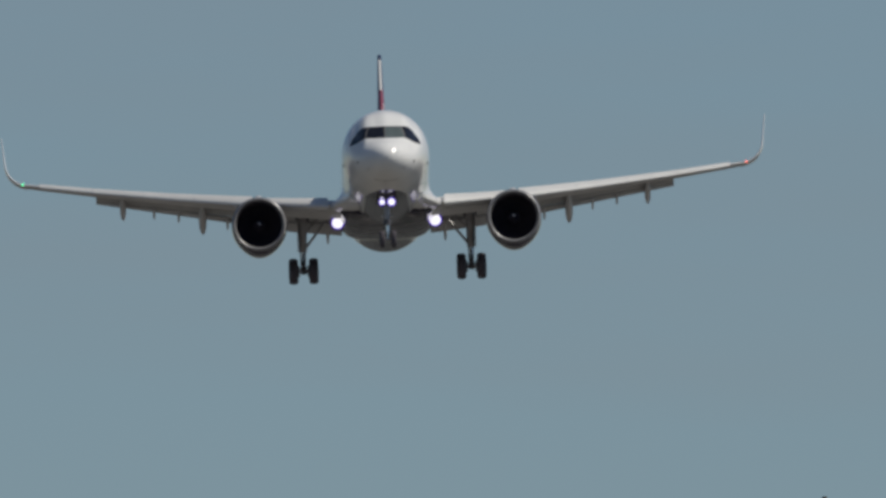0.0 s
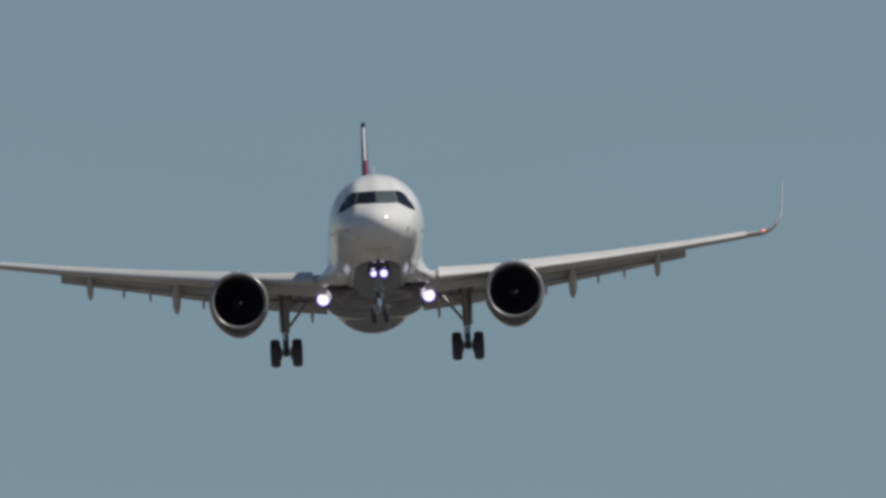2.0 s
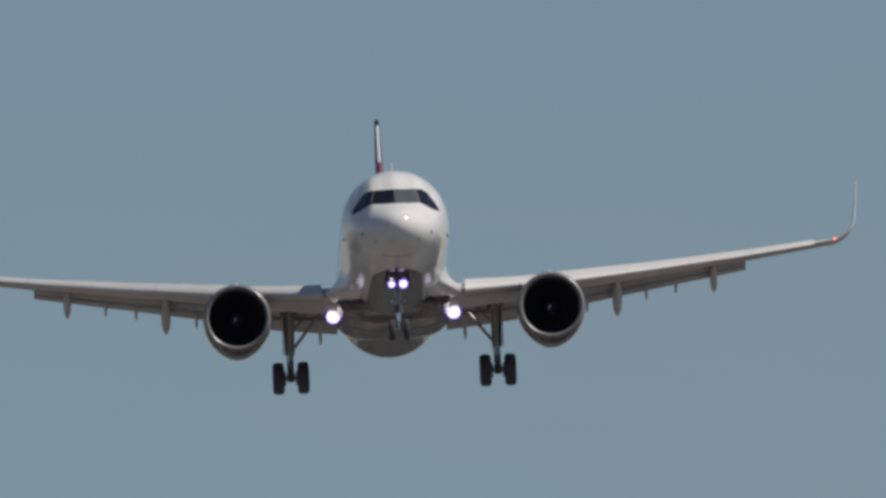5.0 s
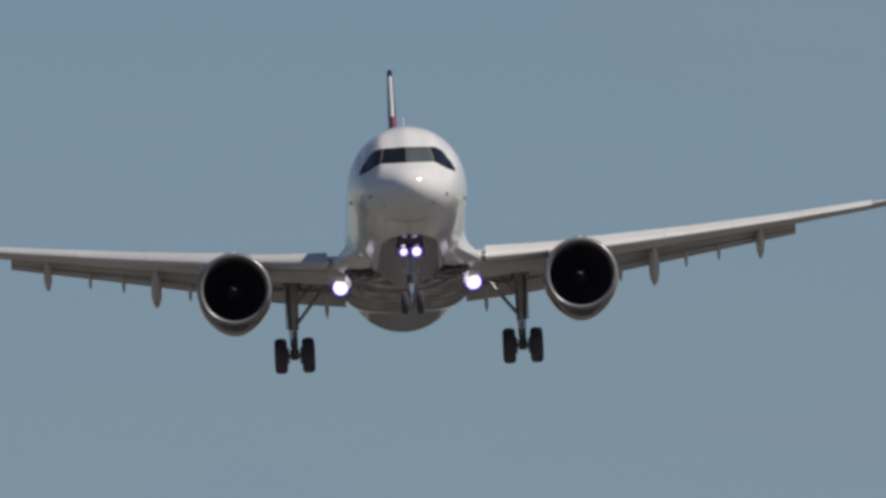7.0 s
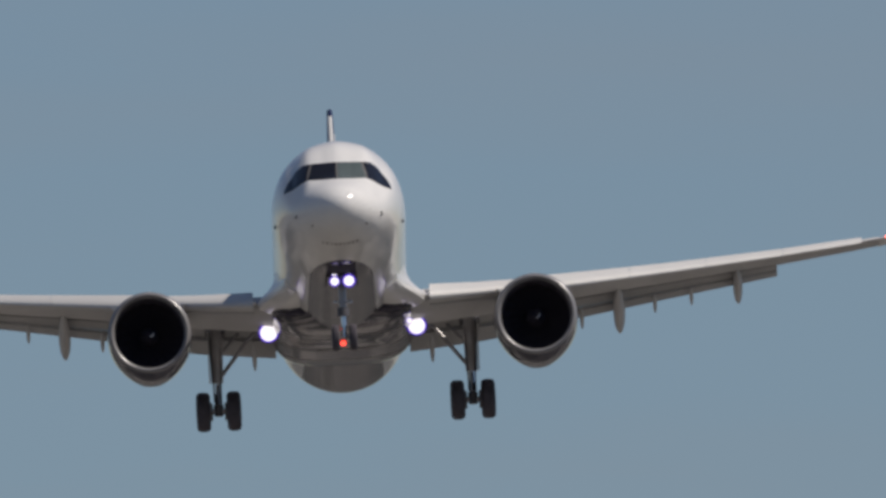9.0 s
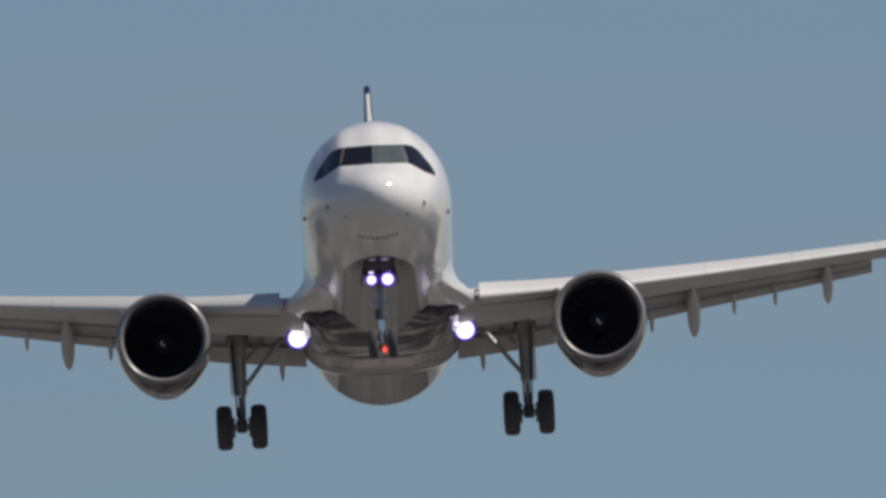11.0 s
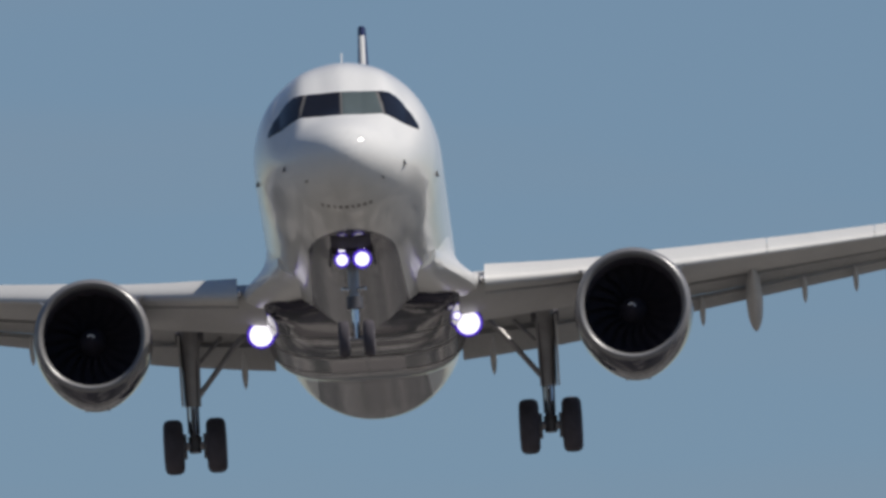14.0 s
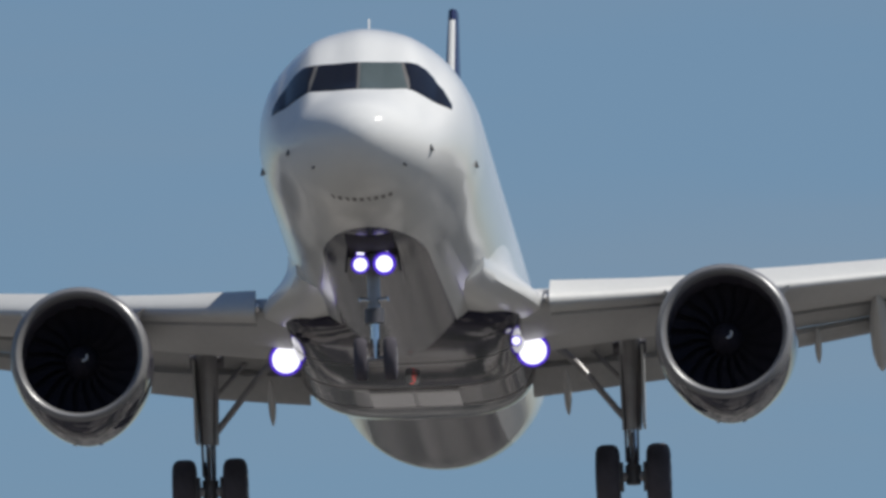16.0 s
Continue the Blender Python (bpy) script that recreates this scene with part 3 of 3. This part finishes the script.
    part("navigation_lamp", revolve([(-0.08, 0.008), (-0.06, 0.03), (0.0, 0.045), (0.15, 0.04), (0.25, 0.015)], (s * 16.35, 23.36, 0.87), 12),
         TIP_RED if s > 0 else GREEN_LAMP, airliner, "small lit wingtip lamp")


for side in (-1, 1):
    build_wing(side)


# ---- tail ----
def tail_ring(le, chord, thick, place):
    ring = []
    for k in range(20):
        a = 2 * math.pi * k / 20
        v = 0.5 - 0.5 * math.cos(a)
        ring.append(place(le + v * chord, math.copysign(foil(v, thick) * chord, math.sin(a)) if 0 < k % 10 else 0.0))
    return ring


def build_tail():
    def fin_rings(z0, z1, n=6):
        rings = []
        for i in range(n + 1):
            z = z0 + (z1 - z0) * i / n
            u = (z - 1.8) / 6.18
            rings.append(tail_ring(34.2 + 6.2 * u, 5.9 - 4.0 * u, 0.10, lambda y, h, z=z: (h, y, z)))
        return rings
    part("fin_base", loft(fin_rings(1.7, 6.2)), RED_PAINT, airliner, "muted red lower part of the tail fin")
    part("fin", loft(fin_rings(6.2, 7.72)), FIN_PAINT, airliner, "dark blue upper tail fin")
    part("fin_cap", loft(fin_rings(7.72, 7.95, 2)), FIN_PAINT, airliner, "dark blue fin cap")
    edge = []
    for i in range(7):
        z = 6.15 + 1.55 * i / 6
        u = (z - 1.8) / 6.18
        y, r = 34.2 + 6.2 * u, 0.095 - 0.035 * u
        edge.append([(r * math.sin(k * math.pi / 8), y + 0.03 - 1.1 * r * math.cos(k * math.pi / 8), z) for k in range(16)])
    part("fin_leading_edge", loft(edge), SLAT, airliner, "bright metal leading edge of the fin")
    for s in (-1, 1):
        rings = []
        for i in range(7):
            u = i / 6
            x = 0.5 + 5.4 * u
            rings.append(tail_ring(38.3 + 3.3 * u, 3.8 - 2.4 * u, 0.10, lambda y, h, x=x, u=u: (s * x, y, 0.92 + 0.58 * u + h)))
        part("tailplane", loft(rings), GREY, airliner, "grey horizontal tailplane")


build_tail()

# ---- engines ----
FANS = []


def build_engine(s):
    c = (s * 5.73, 15.42, -2.02)

    def pear(y, rx, rz):
        low = max(0.0, -rz / math.hypot(rx, rz)) if y > 0.2 else 0.0
        return rx, rz * (1 + 0.11 * low**4)
    cowl = part("nacelle", revolve([(0.06, 1.21), (0.3, 1.24), (0.7, 1.26), (1.2, 1.265), (1.8, 1.245), (2.5, 1.17), (3.1, 1.07), (3.4, 1.0),
                                    (3.38, 0.96), (2.6, 1.03), (1.2, 1.04), (0.35, 1.045), (0.1, 1.10)], c, 64, True, pear), NACELLE, airliner, "dark glossy engine nacelle with bare metal lip")
    part("intake_lip", revolve([(0.14, 1.228), (0.03, 1.20), (-0.03, 1.165), (-0.05, 1.125), (-0.03, 1.085), (0.05, 1.05), (0.2, 1.03), (0.3, 1.035), (0.2, 1.10)], c, 64, True), LIP, cowl, "grey metal intake lip")
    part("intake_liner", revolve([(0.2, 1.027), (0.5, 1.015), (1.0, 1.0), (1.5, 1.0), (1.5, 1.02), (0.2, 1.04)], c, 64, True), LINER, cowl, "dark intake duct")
    part("bulkhead", revolve([(1.3, 1.01), (1.32, 1.01), (1.36, 0.3), (1.30, 0.3)], c, 48, True), RECESS_BLACK, cowl, "dark guide vane disc")
    fan = part("fan_hub", revolve([(0.52, 0.004), (0.56, 0.06), (0.7, 0.17), (0.9, 0.28), (1.25, 0.34)], (0, 0, 0), 32), RECESS_BLACK, cowl, "dark conical fan spinner")
    fan.location = c
    FANS.append((fan, c))
    bm = bmesh.new()
    a0 = 0.6
    for i in range(10):
        a = a0 + i * 0.16
        r = 0.05 + 0.008 * i
        y = 0.52 + r * 1.0
        bmesh.ops.create_icosphere(bm, subdivisions=1, radius=0.026, matrix=Matrix.Translation((r * math.cos(a), y - 0.02, r * math.sin(a))))
    part("spinner_mark", bm, WHITE, fan, "white swirl mark on the spinner")
    blade = None
    for i in range(20):
        a = 2 * math.pi * i / 20
        if blade is None:
            bm = bmesh.new()
            rows = []
            for k in range(6):
                r = 0.3 + 0.69 * k / 5
                tw = radians(25 + 38 * k / 5)
                w = 0.16 + 0.05 * k / 5
                rows.append([Vector((sgn * w * math.sin(tw) + 0.05 * math.sin(k), sgn * w * math.cos(tw), r)) for sgn in (-1, -0.3, 0.4, 1)])
            lo = [[bm.verts.new(p) for p in row] for row in rows]
            hi = [[bm.verts.new(p + Vector((0.012, 0.004, 0))) for p in row] for row in rows]
            for k in range(5):
                for j in range(3):
                    bm.faces.new((lo[k][j], lo[k][j + 1], lo[k + 1][j + 1], lo[k + 1][j]))
                    bm.faces.new((hi[k][j], hi[k + 1][j], hi[k + 1][j + 1], hi[k][j + 1]))
            blade = part("fan_blade", bm, RECESS_BLACK, fan)
            ob = blade
        else:
            ob = new("fan_blade", blade.data)
            ob.parent = fan
        ob.matrix_local = Matrix.Translation((0, 1.0, 0)) @ Matrix.Rotation(a, 4, "Y")
    part("core_nozzle", revolve([(3.0, 0.78), (3.6, 0.66), (4.3, 0.48), (4.28, 0.42), (3.2, 0.5)], c, 40, True), BURNT, cowl, "heat-stained exhaust nozzle")
    part("exhaust_plug", revolve([(3.6, 0.36), (4.2, 0.3), (4.8, 0.12), (5.0, 0.02)], c, 24), BURNT, cowl, "tapered exhaust plug")
    # pylon
    rings = []
    for y, z0, z1, w in ((0.9, 1.2, 1.3, 0.05), (1.5, 0.9, 1.42, 0.17), (2.5, 0.7, 1.45, 0.22), (4.0, 0.45, 1.25, 0.22), (5.4, 0.7, 1.1, 0.15), (6.6, 1.0, 1.1, 0.04)):
        rings.append([(c[0] + w * sx, c[1] + y, c[2] + z) for sx, z in ((-1, z0), (1, z0), (1, (z0 + z1) / 2), (0.6, z1), (-0.6, z1), (-1, (z0 + z1) / 2))])
    part("pylon", loft(rings), GREY, airliner, "engine pylon under the wing")
    # small strakes on the upper flanks of the nacelle
    for k in (-1, 1):
        part("strake", slab([(c[0] + k * 0.94, c[1] + 0.9, c[2] + 0.80), (c[0] + k * 0.94, c[1] + 1.9, c[2] + 0.80), (c[0] + k * 1.12, c[1] + 1.85, c[2] + 1.04), (c[0] + k * 1.08, c[1] + 1.35, c[2] + 0.98)], (0.02, 0, 0.02)), GREY, cowl, "small nacelle strake")
    for k in (-1, 1):
        part("cowl_latch", slab([(c[0] + k * 0.2, c[1] + 0.6, c[2] - 1.335), (c[0] + k * 0.2, c[1] + 2.2, c[2] - 1.31), (c[0] + k * 0.27, c[1] + 2.2, c[2] - 1.29), (c[0] + k * 0.27, c[1] + 0.6, c[2] - 1.31)], (0, 0, 0.03)), LIP, cowl)


for side in (-1, 1):
    build_engine(side)


# ---- undercarriage ----
def wheel(name, x, y, z, r, w, parent):
    tyre = part(name, revolve([(-w * 0.5, r * 0.55), (-w * 0.5, r * 0.8), (-w * 0.42, r * 0.93), (-w * 0.25, r * 0.99), (0, r), (w * 0.25, r * 0.99), (w * 0.42, r * 0.93), (w * 0.5, r * 0.8), (w * 0.5, r * 0.55)], (0, 0, 0), 40), RUBBER, parent, "black rubber tyre")
    rim = part("rim", revolve([(-w * 0.52, r * 0.1), (-w * 0.46, r * 0.3), (-w * 0.52, r * 0.52), (w * 0.52, r * 0.52), (w * 0.46, r * 0.3), (w * 0.52, r * 0.1)], (0, 0, 0), 28), STEEL, tyre, "grey wheel hub")
    tyre.matrix_local = Matrix.Translation((x, y, z)) @ Matrix.Rotation(radians(90), 4, "Z")
    return tyre


def build_main_gear(s):
    x, y, z = s * 3.79, 21.97, -3.60
    leg = part("main_gear_leg", rod((x, y - 0.05, -1.1), (x, y, -2.75), 0.215, 0.175, 16), STEEL, airliner, "grey main landing gear leg")
    part("oleo", rod((x, y, -2.7), (x, y, z + 0.02), 0.11, 0.11, 14), METAL, leg, "bright sliding strut")
    part("axle", rod((x - 0.62, y, z), (x + 0.62, y, z), 0.09), STEEL, leg)
    part("axle_hub", rod((x, y, z + 0.2), (x, y, z - 0.14), 0.15, 0.13), DARK_STEEL, leg)
    part("brace", rod((x - s * 0.12, y, -2.55), (x - s * 0.95, y + 0.1, -1.5), 0.06), STEEL, leg, "diagonal side brace")
    part("upper_brace", rod((x - s * 0.95, y + 0.1, -1.5), (x - s * 1.5, y + 0.1, -1.0), 0.07), STEEL, leg)
    part("torque_link", slab([(x, y + 0.14, -2.75), (x, y + 0.5, -3.05), (x, y + 0.14, -3.42), (x, y + 0.42, -3.05)], (0.1, 0, 0)), DARK_STEEL, leg)
    part("leg_door", slab([(x + s * 0.23, y - 0.42, -1.25), (x + s * 0.23, y + 0.42, -1.25), (x + s * 0.22, y + 0.36, -2.7), (x + s * 0.22, y - 0.36, -2.7)], (0.04, 0, 0), bevel=0.012), GREY, leg, "gear door panel fixed to the leg")
    part("retraction_jack", rod((x + s * 0.1, y + 0.2, -2.1), (x - s * 0.75, y + 0.45, -1.15), 0.045), STEEL, leg)
    part("pintle", rod((x - 0.3, y - 0.02, -1.25), (x + 0.3, y - 0.02, -1.25), 0.13), DARK_STEEL, leg)
    part("brake_rod", rod((x, y - 0.16, z + 0.1), (x, y - 0.3, z + 0.75), 0.03, count=8), DARK_STEEL, leg)
    for d in (-0.24, 0.24):
        part("brake_pack", rod((x + d - 0.06, y, z), (x + d + 0.06, y, z), 0.27, 0.27, 20), DARK_STEEL, leg)
    for dz in (-0.14, 0.12):
        part("hose", rod((x + dz, y - 0.17, -1.4), (x + dz * 0.8, y - 0.14, z + 0.25), 0.022, count=8), DARK_STEEL, leg)
    for d in (-0.455, 0.455):
        wheel("main_wheel", x + d, y, z, 0.59, 0.42, leg)


def lamp(name, place, r, parent, ring=1.22):
    """A round lamp that faces forward: housing, lens and a violet ring for glare."""
    x, y, z = place
    house = part(name, revolve([(0.002, r * 0.9), (-0.004, r * ring * 1.01), (-0.36 * r, r * ring * 1.02), (-0.36 * r, r * ring * 1.05), (0.03, r * ring * 1.02), (0.16, r * 0.9), (0.24, r * 0.4)], place, 28), DARK_STEEL, parent, "round lit landing lamp")
    # glowing ring added for the violet glare fringe, not a lamp part
    part("fringe_ring", revolve([(-0.012, r * ring), (-0.016, r * 0.98), (0.0, r * 0.98), (0.004, r * ring)], place, 28, True), FRINGE_GLOW, house, "violet ring painted for the lamp's glare fringe")
    part("lens", revolve([(-0.03, 0.004), (-0.026, r * 0.55), (-0.012, r), (0.002, r)], place, 28), LAMP, house, "glaring white lens")


def build_nose_gear():
    y, z = 5.03, -3.88
    leg = part("nose_gear_leg", rod((0, y + 0.1, -1.8), (0, y, -3.25), 0.12, 0.11, 16), STEEL, airliner, "grey nose landing gear leg")
    part("oleo", rod((0, y, -3.2), (0, y, z), 0.075, 0.075), METAL, leg, "bright sliding strut")
    part("axle", rod((-0.32, y, z), (0.32, y, z), 0.06), STEEL, leg)
    part("drag_brace", rod((0, y + 0.05, -2.9), (0, y + 1.3, -2.0), 0.07), STEEL, leg)
    part("torque_link", slab([(0, y + 0.1, -3.2), (0, y + 0.36, -3.5), (0, y + 0.1, -3.9), (0, y + 0.28, -3.5)], (0.08, 0, 0)), DARK_STEEL, leg)
    part("steering_collar", rod((0, y, -3.0), (0, y, -3.25), 0.17, 0.17), DARK_STEEL, leg)
    for s in (-1, 1):
        wheel("nose_wheel", s * 0.26, y, z, 0.385, 0.225, leg)
        part("nose_gear_door", slab([(s * 0.44, y - 0.1, -1.98), (s * 0.44, y + 1.5, -1.98), (s * 0.48, y + 1.4, -2.34), (s * 0.48, y, -2.34)], (0.03, 0, 0)), BELLY, airliner, "open nose gear bay door")
        lamp("taxi_lamp", (s * 0.21, y - 0.24, -2.24), 0.12 if s < 0 else 0.15, leg, 1.35)
        # second pair of small glowing discs above the taxi lamps
        lamp("upper_glow", (s * 0.21, y - 0.1, -2.02), 0.065, leg, 1.25)
        part("steering_jack", rod((s * 0.08, y - 0.06, -2.86), (s * 0.25, y - 0.1, -2.84), 0.05, 0.045), METAL, leg, "bright steering jack end")
    part("lamp_bracket", rod((-0.3, y - 0.08, -2.26), (0.3, y - 0.08, -2.26), 0.04), STEEL, leg)


for side in (-1, 1):
    build_main_gear(side)
build_nose_gear()

# landing lamps under the wing roots, lenses widened to stand for glare
for side in (-1, 1):
    lamp("landing_lamp", (side * 2.2, 18.4, -1.80), 0.25, airliner, 1.2)
    part("lamp_arm", rod((side * 2.2, 18.65, -1.7), (side * 2.22, 19.2, -1.45), 0.06), STEEL, airliner, "short arm of the landing lamp")


lamp("turnoff_lamp", (1.99, 16.5, -1.90), 0.075, airliner)

# red beacon that turns in its hood under the belly
beacon = part("beacon", rod((0, 0.04, 0), (0, -0.03, 0), 0.085, 0.085, 20), GREY, airliner, "hooded rotating red beacon")
part("hood", revolve([(-0.15, 0.095), (-0.15, 0.088), (-0.03, 0.088), (-0.03, 0.095)], (0, 0, 0), 24, True), GREY, beacon)
part("beacon_lens", revolve([(-0.05, 0.005), (-0.05, 0.084), (-0.04, 0.084)], (0, 0, 0), 20), RED_LAMP, beacon, "glowing red beacon lens")


# ---- tree ----
def build_tree(x, y, height):
    """A leafy tree: tapered trunk, limbs and a crown of small leaves."""
    rng = random.Random(7)
    tree = tagged(new("tree"), "dark leafy tree with thin upright top twigs", "tree")
    bark = material("tree_bark", (0.10, 0.08, 0.06), 0.9, vary=0.4, scale=6.0, bump=0.4)
    leaf_mat = material("tree_leaves", (0.05, 0.07, 0.03), 0.6, vary=0.5, scale=3.0)
    tree.location = (x, y, 0)
    rings = []
    for i in range(9):
        u = i / 8
        rings.append([(0.25 * u * math.sin(3 * u) + (0.26 - 0.21 * u) * math.cos(k * math.pi / 5), (0.26 - 0.21 * u) * math.sin(k * math.pi / 5), u * height * 0.86) for k in range(10)])
    part("trunk", loft(rings), bark, tree)
    tips = []
    limbs = bmesh.new()
    for i in range(26):
        z = height * (0.28 + 0.55 * i / 25)
        a, long = i * 2.4, (height * 0.95 - z) * 0.42 + 0.5
        p0 = Vector((0, 0, z))
        p1 = p0 + Vector((math.cos(a) * long * 0.6, math.sin(a) * long * 0.6, long * 0.45))
        p2 = p1 + Vector((math.cos(a + 0.3) * long * 0.4, math.sin(a + 0.3) * long * 0.4, long * 0.45))
        rod(p0, p1, 0.06, 0.035, 6, limbs)
        rod(p1, p2, 0.035, 0.012, 6, limbs)
        tips += [p1, (p1 + p2) / 2, p2]
    for dx, top in ((0.0, height - 0.03), (0.116, height - 0.07)):
        rod((0.2 + dx * 0.3, 0, height * 0.82), (dx, 0, top), 0.03, 0.012, 6, limbs)
        tips += [Vector((dx, 0, top - 0.25)), Vector((dx, 0, top - 0.6))]
    part("limbs", limbs, bark, tree)
    crown = bmesh.new()

    def leaf(c, size):
        m = Matrix.Translation(c) @ Euler((rng.uniform(0, 6.3), rng.uniform(0, 6.3), rng.uniform(0, 6.3))).to_matrix().to_4x4()
        crown.faces.new([crown.verts.new(m @ Vector(v)) for v in ((0, -size, 0), (size * 0.5, 0, size * 0.15), (0, size, 0), (-size * 0.5, 0, size * 0.15))])
    for p in tips:
        spread = 0.14 if p.z > height - 0.9 else 0.55
        for _ in range(14 if spread < 0.2 else 50):
            leaf(p + Vector((rng.gauss(0, spread * (0.3 if spread < 0.2 else 1)), rng.gauss(0, spread), rng.gauss(-0.1, spread * 0.8))), rng.uniform(0.03, 0.05) if spread < 0.2 else rng.uniform(0.06, 0.11))
    part("crown", crown, leaf_mat, tree)


build_tree(*TREE_PLACE)

# ---- movement ----
def motions():
    """The airliner on its approach."""
    rows = []
    for t, _, _, _, a, b, c in POSES:
        place = Vector(START) + Vector((0, 0, EYE_HEIGHT)) + SPEED * t * Vector((0, -math.cos(GLIDE), -math.sin(GLIDE)))
        rows.append((t, Matrix.Translation(place) @ attitude(a, b, c)))
    walk(airliner, rows)
    # the beacon comes round about once a second
    FLASHES = (-0.75, 0.25, 1.25, 2.25, 3.25, 4.25, 5.275, 6.3, 7.65, 9.0, 9.95, 10.9, 11.85, 12.8, 13.75, 14.7, 15.65, 16.6)
    turns = []
    for i in range(161):
        t = i / 10
        turn = 360 * float(np.interp(t, FLASHES, range(len(FLASHES))))
        turns.append((t, Matrix.Translation(BEACON) @ Matrix.Rotation(radians(turn), 4, "Z")))
    walk(beacon, turns)
    # the fans turn all the while
    for fan, place in FANS:
        walk(fan, [(i / 10, Matrix.Translation(place) @ Matrix.Rotation(radians(77 * i), 4, "Y")) for i in range(161)])


motions()
